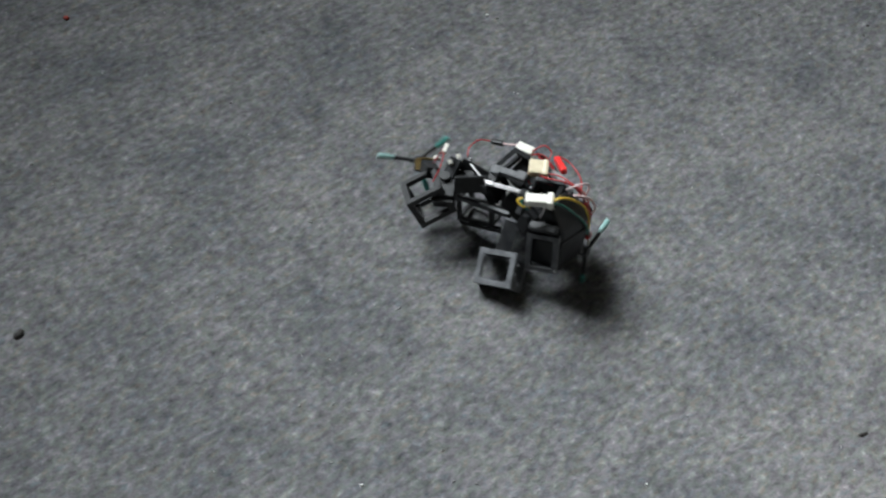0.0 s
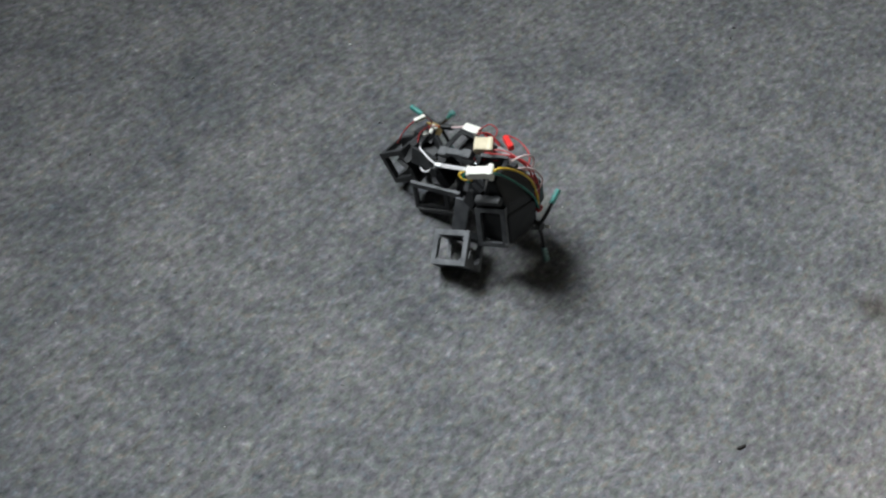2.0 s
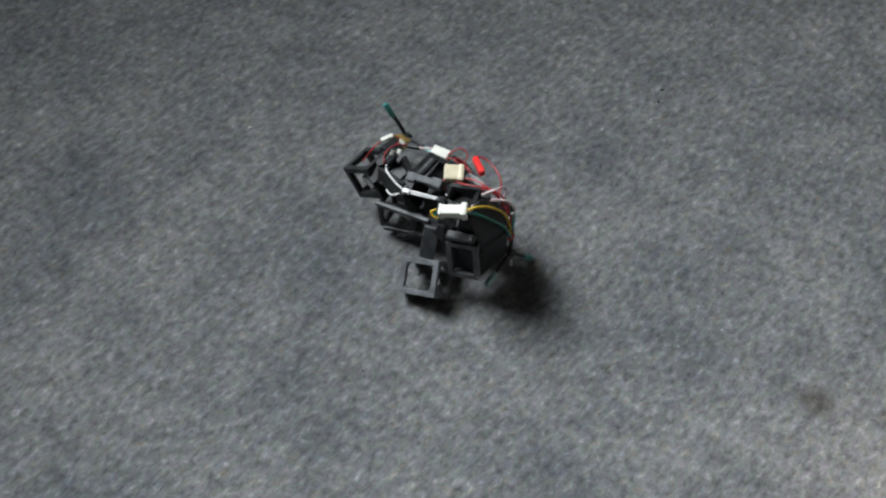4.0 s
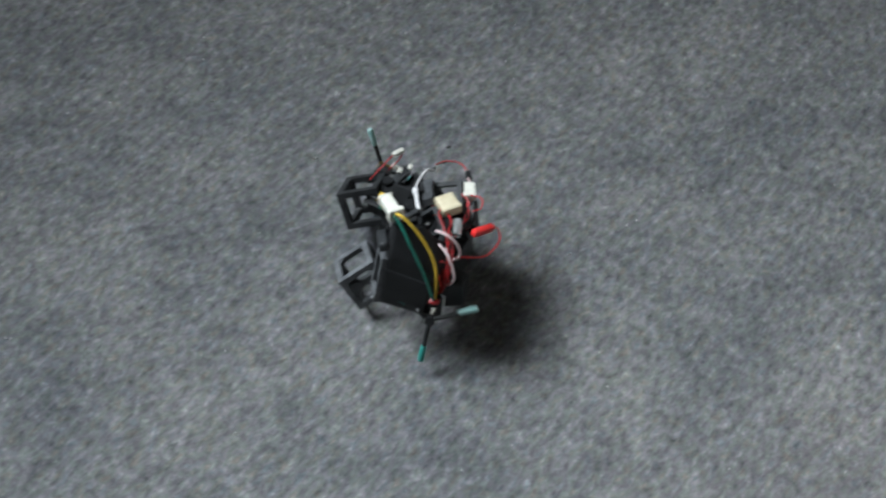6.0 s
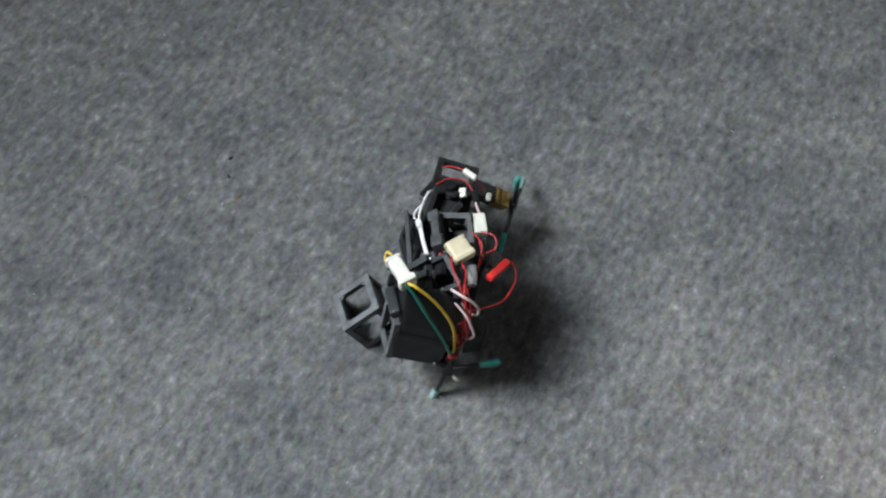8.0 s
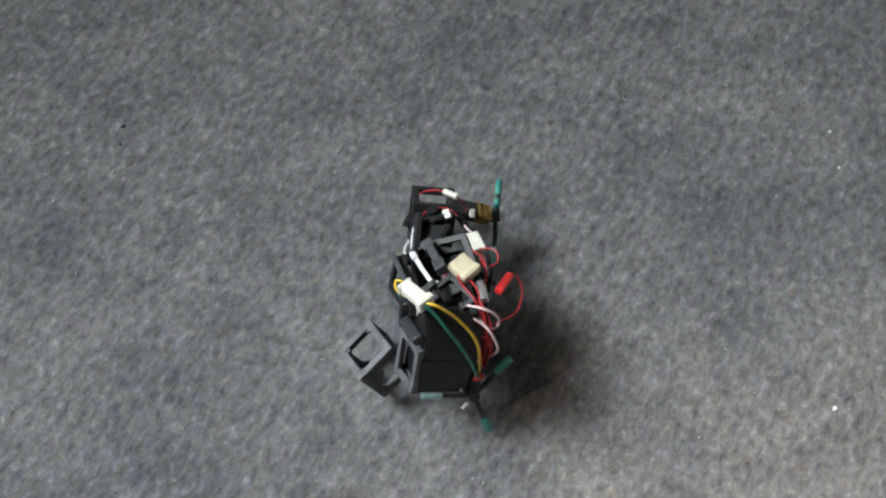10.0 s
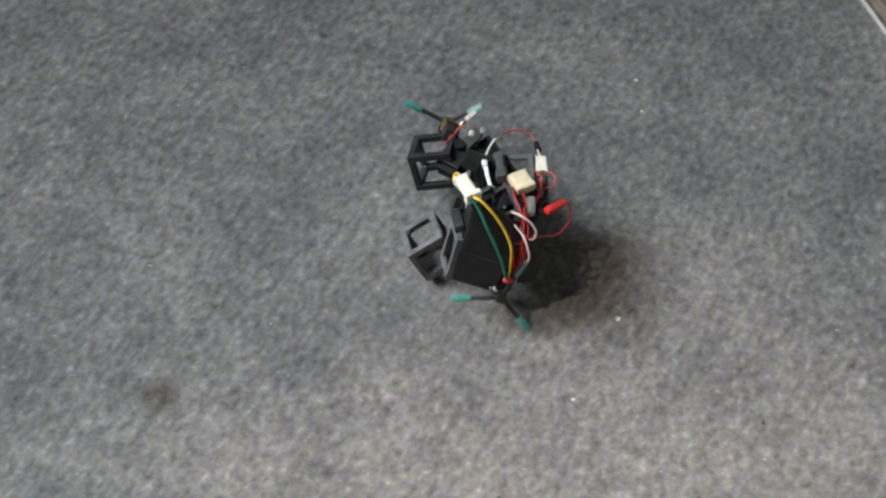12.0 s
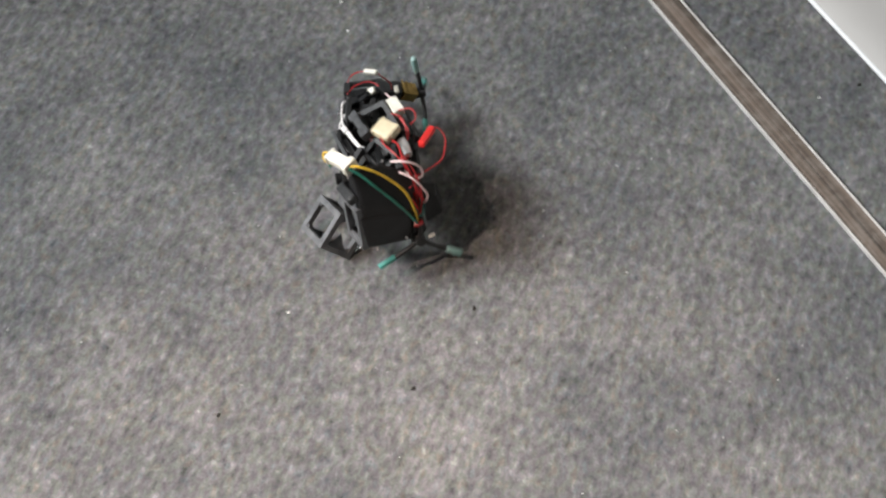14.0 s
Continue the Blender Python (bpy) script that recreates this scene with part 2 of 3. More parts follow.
def skirting():
    """A coved skirting strip: its foot curves out on to the carpet."""
    profile = ((0, 0.0005), (0.0022, 0.0045), (0.0052, 0.009), (0.0088, 0.015), (0.0116, 0.023), (0.0134, 0.034), (0.0142, 0.048), (0.0148, 0.062), (0.0155, 0.0635), (0.0155, 0.0005))
    bm = bmesh.new()
    ends = [[bm.verts.new((EAST + x, y, z)) for x, z in profile] for y in (SOUTH, NORTH)]
    for k in range(len(profile)):
        n = (k + 1) % len(profile)
        bm.faces.new((ends[0][k], ends[0][n], ends[1][n], ends[1][k]))
    bm.faces.new(ends[0]), bm.faces.new(ends[1][::-1])
    tagged(finish("baseboard", bm, WHITE_WALL, smooth=True), "pale grey coved skirting strip along the carpet edge", "baseboard", kind="structure")
    # White bead added to paint the light caught along the skirting foot.
    bm = bmesh.new()
    tube(bm, [V(EAST + 0.0012, SOUTH + (NORTH - SOUTH) * k / 40, 0.0022 + 0.0003 * math.sin(k * 2.1)) for k in range(41)], lambda f: 0.0021 + 0.0003 * math.sin(f * 61), 10)
    tagged(finish("trim", bm, LIP_LIGHT, smooth=True), "white bead added as the lit edge at the skirting foot", "sealant", kind="structure")


skirting()


def floor_track():
    track = tagged(new("floor_track"), "aluminium floor track with a brown ribbed insert in the carpet", "floor track", kind="structure")
    for x in (TRACK[0], TRACK[1]):
        bm = bmesh.new()
        block(bm, V(x, SOUTH, 0.0017), V(x, NORTH, 0.0017), 0.0016, 0.0042, bevel=0.0005)
        part("edge_rail", bm, ALUMINIUM, track, "bare aluminium edge rail")
    bm = bmesh.new()
    mid, half = (TRACK[0] + TRACK[1]) / 2, (TRACK[1] - TRACK[0]) / 2
    block(bm, V(mid, SOUTH, 0.001), V(mid, NORTH, 0.001), 2 * half - 0.0018, 0.003)
    for k in (0.3,):
        block(bm, V(mid + k * half, SOUTH, 0.0025), V(mid + k * half, NORTH, 0.0025), 0.004, 0.0014, bevel=0.0006)
    part("insert", bm, INSERT, track, "dusty brown ribbed insert")


TRACK = (1.3122, 1.3356)
floor_track()


# ---- the walking robot (its own space in millimetres, turned to metres by MM) ----
MM = 0.001


def P(x, y, z):
    return V(x, y, z) * MM


def cage(bm, corner, e1, e2, depth, bar=4.5, thick=2.6, closed=(), cut=0.3):
    """An open printed box frame, e1 by e2 by depth from the corner: each face is a rim of that bar, but for those closed.
    Faces: 0 front, 1 back, 2 and 3 the ends of e2, 4 and 5 the ends of e1."""
    c, e1, e2, d = P(*corner), V(*e1) * MM, V(*e2) * MM, V(*depth) * MM
    sub = bmesh.new()
    v = {(i, j, k): sub.verts.new(c + e1 * i + e2 * j + d * k) for i in (0, 1) for j in (0, 1) for k in (0, 1)}
    quads = [[(0, 0, 0), (1, 0, 0), (1, 1, 0), (0, 1, 0)], [(0, 0, 1), (0, 1, 1), (1, 1, 1), (1, 0, 1)], [(0, 0, 0), (0, 0, 1), (1, 0, 1), (1, 0, 0)],
             [(0, 1, 0), (1, 1, 0), (1, 1, 1), (0, 1, 1)], [(0, 0, 0), (0, 1, 0), (0, 1, 1), (0, 0, 1)], [(1, 0, 0), (1, 0, 1), (1, 1, 1), (1, 1, 0)]]
    faces = [sub.faces.new([v[q] for q in quad]) for quad in quads]
    bmesh.ops.recalc_face_normals(sub, faces=sub.faces)
    bmesh.ops.inset_individual(sub, faces=faces, thickness=bar * MM, use_even_offset=True)
    holes = [f for k, f in enumerate(faces) if k not in closed]
    # the openings have cut corners
    cuts = bmesh.ops.bevel(sub, geom=list({w for f in holes for w in f.verts}), offset=bar * cut * MM, segments=1, affect="VERTICES")
    inner = [f for f in sub.faces if len(f.verts) == 8]
    bmesh.ops.delete(sub, geom=inner, context="FACES")
    bmesh.ops.recalc_face_normals(sub, faces=sub.faces)
    bmesh.ops.solidify(sub, geom=sub.faces[:], thickness=thick * MM)
    join(bm, sub)


def cube_frame(bm, corner, e1, e2, depth, bar=4.4, cut=5.0):
    """A printed cube of twelve bars, its six square openings with cut corners."""
    c, axes = P(*corner), [V(*e) * MM for e in (e1, e2, depth)]
    units = [a.normalized() for a in axes]
    bar, cut, inset = bar * MM, cut * MM, bar * 0.5 * MM
    for k in range(3):
        a, b = (k + 1) % 3, (k + 2) % 3
        for i in (0, 1):
            for j in (0, 1):
                start = c + axes[a] * i + axes[b] * j + units[a] * inset * (1 - 2 * i) + units[b] * inset * (1 - 2 * j)
                block(bm, start, start + axes[k], bar, bar, units[a], 0.0005)
        # the small webs in the corners of the two faces across this axis
        for side in (0, 1):
            off = axes[k] * side + units[k] * 0.25 * bar * (1 - 2 * side)
            for i in (0, 1):
                for j in (0, 1):
                    u, w = units[a] * (1 - 2 * i), units[b] * (1 - 2 * j)
                    q = c + axes[a] * i + axes[b] * j + off + (u + w) * bar * 0.8
                    flat = [q, q + u * cut, q + w * cut]
                    hull(bm, flat + [p + units[k] * 0.5 * bar * (1 - 2 * side) for p in flat])


def wire(name, pts, mat, parent, radius=0.58, label=""):
    bm = bmesh.new()
    tube(bm, spline([P(*p) for p in pts]), radius * MM)
    return part(name, bm, mat, parent, label, smooth=True)


def plug(name, a, b, wide, high, mat, parent, label="", bevel=1.2, flare=0.0):
    """A moulded plug body from a to b, with a collar at its far end when flare is given."""
    bm = bmesh.new()
    a, b = P(*a), P(*b)
    block(bm, a, b, wide * MM, high * MM, V(0, 0, 1), bevel * MM)
    if flare:
        way = (b - a).normalized() * MM
        block(bm, b - way * 5, b + way * 0.5, (wide + flare) * MM, (high + flare * 0.6) * MM, V(0, 0, 1), bevel * MM)
        block(bm, a - way * 0.3, a + way * 3, (wide + flare * 0.6) * MM, (high + flare * 0.3) * MM, V(0, 0, 1), bevel * MM)
    return part(name, bm, mat, parent, label)


def servo(parent, centre, along, up, size=(23, 12, 24)):
    """A small servo: case, flange with ears, output boss."""
    bm = bmesh.new()
    c, along, up = P(*centre), V(*along).normalized(), V(*up).normalized()
    l, w, h = (s * MM for s in size)
    block(bm, c - along * l / 2, c + along * l / 2, w, h, up, 0.0008)
    block(bm, c - along * l * 0.68 + up * h * 0.25, c + along * l * 0.68 + up * h * 0.25, w, 0.0022, up, 0.0004)
    tube(bm, [c + along * l * 0.25 + up * h * 0.5, c + along * l * 0.25 + up * h * 0.68], 0.0045, 14)
    return part("servo", bm, TAPE, parent, "small black servo")


def wheel_leg(parent, radius=39, spokes=3):
    """Spoked wheel turning about its own x axis; the spokes bend slightly and end in teal sleeves."""
    wheel = new("wheel_leg")
    wheel.parent = parent
    wheel["label"] = "three-spoked walking wheel with teal rubber tips"
    bm = bmesh.new()
    tube(bm, [P(-9, 0, 0), P(-1, 0, 0), P(3.5, 0, 0)], lambda f: (5.2 - 1.2 * f) * MM, 12)
    part("hub", bm, BLACK, wheel)
    for k in range(spokes):
        a = 2 * math.pi * k / spokes
        d, s = V(0, math.cos(a), math.sin(a)), V(1, 0, 0)
        line = spline([d * 2 * MM, d * radius * 0.35 * MM + s * 1.0 * MM, d * radius * 0.72 * MM + s * 0.5 * MM])
        bm = bmesh.new()
        tube(bm, line, 1.9 * MM, 8)
        spoke = part("spoke", bm, BLACK, wheel, smooth=True)
        bm = bmesh.new()
        tube(bm, [d * radius * q * MM + s * 0.5 * MM for q in (0.6, 0.64, 0.8, 0.97, 1.0)], lambda f: (1.9 + 0.7 * math.sin(f * 2.6)) * MM, 10)
        part("tip", bm, TEAL if k else TEAL_PALE, wheel, "teal rubber sleeve", smooth=True)
    return wheel


def walking_robot():
    robot = tagged(new("walking_robot"), "small black 3D-printed walking robot with tangled wires, crawling on the carpet", "robot")

    # outer leg: an open cube tipped on one edge
    leg = new("leg_frame")
    leg.parent = robot
    bm = bmesh.new()
    cube_frame(bm, (-64, -26, 8), (14, -31, 13), (23, 17, 16), (19, -1, -27), 5.0, 5.5)
    part("cage", bm, LEG_GREY, leg, "open printed cube frame")
    # Added panels that darken the cube inside and the carpet under it.
    for at in ((0.8, 0.8), (22.2, 16.4)):
        c, along, deep = V(-64 + at[0], -26 + at[1], 8 + at[1] * 0.8), V(14, -31, 13), V(19, -1, -27)
        across = along.cross(deep).normalized()
        corners = [c + along * i + deep * j for i in (0.08, 0.92) for j in (0.08, 0.92)]
        bm = bmesh.new()
        hull(bm, [P(*(p + across * q)) for p in corners for q in (-0.6, 0.6)])
        part("shade_panel", bm, GREY_BLACK, leg, "thin panel added to shade the inside of the leg")
    bm = bmesh.new()
    hull(bm, [P(*p) for p in ((-45, -54, 15), (-34, -55, 0), (-32, -47, 18), (-44, -52, 14.4), (-33, -53, -0.6), (-31, -45, 17.4))], 0.0004)
    part("gusset", bm, LEG_GREY, leg, "triangular stiffening web")
    bm = bmesh.new()
    block(bm, P(-25, -23, 18), P(-13, -17, 50), 0.0135, 0.003, V(-0.8, -0.45, 0.3), 0.0006)
    part("hinge_plate", bm, LEG_GREY, leg)

    # rear module: open side frame and a pack wrapped in black tape
    rear = new("rear_module")
    rear.parent = robot
    bm = bmesh.new()
    cage(bm, (-15, -77, 35), (3, 9, 44), (-10, 27, -13), (11, 4, -2), 4.8, 2.6)
    part("cage", bm, LEG_GREY, rear, "open printed side frame")
    bm = bmesh.new()
    block(bm, P(-12, -64, 87), P(-20, -41, 76), 0.008, 0.007, V(-0.3, 0, 1), 0.0022)
    part("top_bar", bm, GREY_BLACK, rear, "rounded grey bar above the side frame")
    bm = bmesh.new()
    hull(bm, [P(*p) for p in ((-10, -75, 36), (22, -72, 29), (34, -46, 30), (-16, -48, 26), (-8, -67, 82), (30, -66, 72), (36, -46, 76), (-16, -43, 66), (-8, -52, 102),
                              (14, -44, 102), (-12, -46, 98), (27, -42, 82))], 0.003)
    part("taped_pack", bm, TAPE, rear, "pack wrapped in black tape")
    bm = bmesh.new()
    hull(bm, [P(*p) for p in ((-11, -76.2, 35), (22.5, -73.2, 28.5), (35, -46, 29.5), (-16.5, -48, 25.5), (-9.3, -70.5, 70), (28, -69.5, 62), (36, -46, 62), (-16.8, -45, 58))], 0.002)
    part("tape_wrap", bm, TAPE, rear, "outer turn of black tape")
    bm = bmesh.new()
    block(bm, P(26, -60, 30), P(32, -66, 30), 0.013, 0.022, V(0, 0, 1), 0.001)
    part("motor_mount", bm, BLACK, rear)
    bm = bmesh.new()
    tube(bm, [P(27, -55, 26), P(28, -71, 24)], 0.0055, 12)
    part("gear_motor", bm, DARK_STEEL, rear, "small geared motor")
    bm = bmesh.new()
    hull(bm, [P(*p) for p in ((38, -62, 30), (52, -58, 32), (54, -40, 30), (38, -42, 28), (38, -60, 58), (50, -56, 56), (52, -42, 54), (38, -42, 60))], 0.002)
    part("motor_housing", bm, TAPE, rear, "black motor housing")
    servo(rear, (-8, -34, 70), (0.3, -0.2, 1), (-1, 0, 0.2))

    # middle module: tipped cube frame over a lower foot frame, servo between them
    middle = new("middle_module")
    middle.parent = robot
    bm = bmesh.new()
    cage(bm, (1, 30, 66), (25, -4, 16), (9, -30, -3), (15, 2, -22), 4.0, 2.6)
    part("upper_cage", bm, GREY_BLACK, middle, "open printed cube frame")
    bm = bmesh.new()
    block(bm, P(1, 25, 71), P(8, -6, 84), 0.006, 0.006, V(-0.4, 0, 1), 0.001)
    block(bm, P(0, 27, 69), P(2.5, 18, 73), 0.0085, 0.0075, V(-0.4, 0, 1), 0.0012)
    block(bm, P(6, 3, 80.5), P(8, -7, 84.5), 0.0085, 0.0075, V(-0.4, 0, 1), 0.0012)
    part("cross_beam", bm, MID_GREY, middle, "grey printed beam with thicker ends")
    bm = bmesh.new()
    block(bm, P(-21, 45, 26), P(-9, -10, 46), 0.0035, 0.0075, V(-0.3, 0.3, 1), 0.0007)
    part("side_beam", bm, MID_GREY, middle, "scuffed grey side beam")
    bm = bmesh.new()
    cage(bm, (-20, 46, 23), (13, -33, 13), (-4, -9, -24), (26, 8, -4), 4.0, 2.6)
    block(bm, P(-22, 34, -1), P(-8, -4, 14), 0.0045, 0.0045, V(0, 0, 1), 0.0006)
    part("foot_cage", bm, BLACK, middle, "open printed foot frame")
    bm = bmesh.new()
    hull(bm, [P(*p) for p in ((12, 20, 58), (30, 18, 72), (36, -8, 70), (16, -10, 56), (22, 22, 38), (40, 18, 52), (44, -8, 50), (20, -10, 36))], 0.001)
    part("servo_case", bm, TAPE, middle, "black servo case")
    # Added dark mass: blackens the gaps and blocks light under the body.
    bm = bmesh.new()
    hull(bm, [P(*p) for p in ((6, -40, 18), (40, -40, 14), (44, 14, 12), (8, 18, 16), (8, -40, 60), (40, -40, 62), (44, 8, 50), (10, 10, 46))], 0.003)
    part("dark_filler", bm, TAPE, middle, "black filler added to darken the gaps and shade the floor below")
    servo(middle, (2, 22, 48), (-0.3, 0.4, 1), (-1, -0.2, 0.2))
    bm = bmesh.new()
    block(bm, P(-14, -22, 66), P(2, -14, 80), 0.005, 0.004, V(-0.5, 0, 0.8), 0.0006)
    block(bm, P(-12, -34, 72), P(4, -28, 86), 0.005, 0.004, V(-0.5, 0, 0.8), 0.0006)
    block(bm, P(2, -10, 64), P(8, -44, 74), 0.005, 0.02, V(0, 0, 1), 0.0006)
    block(bm, P(24, -10, 74), P(28, -44, 78), 0.005, 0.016, V(0, 0, 1), 0.0006)
    part("link_bracket", bm, GREY_BLACK, middle)
    bm = bmesh.new()
    for a, b in (((14, -12, 84), (28, -33, 87)), ((14, -12, 84), (1, -16, 70)), ((1, -16, 70), (13, -37, 74)), ((28, -33, 87), (13, -37, 74))):
        block(bm, P(*a), P(*b), 0.004, 0.0045, V(-0.4, 0, 1), 0.0006)
    part("link_frame", bm, GREY_BLACK, middle, "open square link frame")

    # head module, keyed on its hinge; its own origin is on the hinge
    head = new("head_module")
    head.parent = robot
    h = V(*HINGE)

    def H(x, y, z):
        return (x - h.x, y - h.y, z - h.z)

    bm = bmesh.new()
    cube_frame(bm, H(-5, 66.5, 51), (0.6, 27.5, -23), (32.5, -3, -2), (-4, -21.5, -25), 5.2, 3.0)
    part("cage", bm, BLACK, head, "open printed frame with a square opening")
    bm = bmesh.new()
    block(bm, P(*H(-3, 54, 52)), P(*H(-7, 24, 58)), 0.004, 0.016, V(0.3, 0, 1), 0.0006)
    block(bm, P(*H(18, 44, 58)), P(*H(4, 22, 54)), 0.004, 0.016, V(0.3, 0, 1), 0.0006)
    block(bm, P(*H(-6, 44, 48)), P(*H(16, 38, 56)), 0.016, 0.004, V(0, 0.3, 1), 0.0006)
    part("hinge_bracket", bm, BLACK, head)
    servo(head, H(6, 56, 38), (0.9, -0.3, 0.4), (-0.2, 0.4, 0.9), (24, 20, 22))
    bm = bmesh.new()
    block(bm, P(*H(22, 66, 44)), P(*H(41, 64.5, 37.5)), 0.012, 0.011, V(0, 0, 1), 0.001)
    part("motor", bm, BLACK, head)
    bm = bmesh.new()
    block(bm, P(*H(41.5, 64.5, 37.3)), P(*H(52, 65, 30)), 0.012, 0.010, V(0, 0, 1), 0.0006)
    for q in (44, 47.5, 51):
        block(bm, P(*H(q, 71, 83 - 0.92 * q)), P(*H(q, 58, 83 - 0.92 * q)), 0.0012, 0.002, V(0, 0, 1))
    part("gearbox", bm, BRASS, head, "brass gearbox")
    plug("wire_clip", H(38, 55, 48), H(38, 61, 50), 4, 4, WHITE_NYLON, head, "white clip")
    plug("wire_clip", H(16, 65, 73), H(26, 59, 75), 4, 4, WHITE_NYLON, head, "grey-white sleeve")
    bm = bmesh.new()
    block(bm, P(*H(9, 57, 46)), P(*H(19, 49, 65)), 0.013, 0.003, V(-0.2, 0.8, 0.5), 0.0006)
    part("clip_bracket", bm, GREY_BLACK, head, "flat printed bracket under the clips")
    plug("wire_clip", H(15.5, 54, 60), H(20.5, 54.5, 61.5), 3.6, 3, WHITE_NYLON, head, "small white clip", bevel=0.8)
    plug("wire_clip", H(17, 47.5, 66), H(21, 48, 68.5), 3.6, 3, WHITE_NYLON, head, "small white clip", bevel=0.8)
    wire("wire", [H(0, 74, 52), H(4, 70, 64), H(10, 67, 71), H(16, 65, 73)], RED, head)
    wire("wire", [H(34, 62, 46), H(34, 58, 60), H(26, 59, 74)], RED, head)

    # plugs and wires on the back
    plug("plug", (-21.5, -31, 105), (-7, -49, 109.5), 9.5, 8, WHITE_NYLON, robot, "large white nylon plug", bevel=2.0, flare=3.5)
    plug("plug", (17.5, 0.5, 85), (28.5, -12, 85.5), 15.5, 8.5, CREAM, robot, "cream nylon plug", bevel=2.4, flare=1.5)
    plug("plug", (32, 29, 75), (36.5, 13, 77), 9.5, 7.5, WHITE_NYLON, robot, "small white nylon plug", bevel=1.5)
    plug("plug", (59, 2, 63), (47, -18, 73), 6, 6, BRIGHT_RED, robot, "bright red insulated connector", bevel=2.2)
    bm = bmesh.new()
    tube(bm, [P(33, -14, 78), P(35, -20, 78), P(36, -28, 78)], lambda f: (4.2 - f) * MM, 10)
    part("connector", bm, CLEAR, robot, "clear plastic connector")
    wire("wire", [(-2, 53, 56), (-7, 46, 62), (-10, 30, 63), (-9, 19, 63), (-5, 6, 67), (1, -11, 73), (2, -20, 76)], WHITE_WIRE, robot, 0.95)
    wire("wire", [(-6, 50, 46), (-13, 40, 45), (-14, 32, 48), (-11, 23, 59), (-7, 16, 65), (-3, 3, 70), (3, -12, 74)], WHITE_WIRE, robot, 0.9)
    wire("wire", [(-9, -49, 111), (-1, -52, 112), (14, -56, 100), (27, -62, 82), (31, -67, 62), (31.5, -69, 46)], YELLOW, robot, 1.1)
    wire("wire", [(-9, -51, 111), (-2, -55, 106), (8, -62, 94), (22, -69, 72), (31, -71, 46)], GREEN, robot, 1.15)
    wire("wire", [(-22, -28, 105), (-26, -26, 103), (-26, -31, 100), (-20, -36, 98)], YELLOW, robot, 0.9)
    wire("wire", [(-22, -29, 104), (-25, -30, 101), (-23, -36, 97)], GREEN, robot, 0.9)
    wire("wire", [(36, 14, 80), (46, 10, 84), (48, 2, 82), (42, -2, 80)], RED, robot)
    wire("wire", [(30, 10, 84), (38, 2, 84), (38, -12, 80)], RED, robot)
    wire("wire", [(34, 28, 77), (31, 36, 71), (28, 46, 66), (26, 54, 62)], PINK_WIRE, robot, 0.9)
    wire("wire", [(36, -28, 78), (32, -36, 76), (36, -46, 72), (34, -58, 64)], RED, robot)
    wire("wire", [(58, 1, 63), (63, 3, 61), (67, -6, 60), (65, -18, 61), (59, -30, 63), (45, -41, 70), (34, -46, 72)], RED, robot, 0.7)
    wire("wire", [(22, -40, 92), (30, -46, 98), (38, -48, 95), (43, -49, 88), (43, -49, 78), (39, -48, 74), (34, -46, 78), (27, -40, 80)], PINK_WIRE, robot, 0.95)
    wire("wire", [(12, -38, 82), (22, -44, 85), (30, -50, 86), (37, -56, 83), (43, -61, 71), (42, -61, 62), (38, -59, 55), (35, -54, 51), (33, -48, 60)], PINK_WIRE, robot, 0.95)
    wire("wire", [(30, -36, 78), (36, -52, 72), (40, -62, 62)], RED, robot)
    wire("wire", [(22, -46, 86), (30, -52, 76), (34, -57, 62), (34, -61, 52)], RED, robot, 0.8)
    wire("wire", [(36, 6, 80), (40, -4, 76), (37, -16, 78)], RED, robot, 0.8)
    wire("wire", [(24, -12, 84), (30, -24, 88), (31, -38, 91), (34, -48, 86), (36, -58, 69), (34, -63, 52)], RED, robot, 0.75)
    wire("wire", [(30, -26, 80), (34, -38, 86), (38, -50, 82), (39, -60, 65), (33, -66, 50)], RED, robot, 0.75)
    wire("wire", [(18, -10, 84), (20, -22, 90), (27, -36, 93), (33, -46, 86), (38, -52, 76)], RED, robot, 0.7)
    wire("wire", [(26, -8, 80), (20, -16, 80), (24, -26, 80)], RED, robot)
    wire("wire", [(40, 12, 76), (44, -2, 72), (40, -18, 74)], TAPE, robot, 1.4)
    wire("wire", [(-10, -44, 103), (-12, -45, 94), (-11, -43, 82)], WHITE_WIRE, robot, 0.8)
    wire("wire", [(31, -60, 82), (36, -57, 77), (38, -62, 64), (35, -66, 52)], RED, robot, 0.55)
    wire("wire", [(26, 54, 62), (18, 62, 62), (6, 62, 61), (-2, 56, 60)], RED, robot, 0.55)
    plug("wire_knot", (-10.5, 23, 62.5), (-8, 16, 64.5), 4.5, 3.5, WHITE_WIRE, robot, "white knot where two wires join", bevel=1.4)
    plug("sleeve", (26, 54, 62), (30, 42, 67), 4.5, 4.5, TAPE, robot, "black heat-shrink sleeve", bevel=1.6)
    wire("wire", [(30, -30, 80), (26, -44, 80), (30, -58, 70), (34, -64, 56)], BRIGHT_RED, robot, 0.8)
    wire("wire", [(14, -2, 82), (10, -10, 78), (20, -14, 78)], BRIGHT_RED, robot, 0.8)
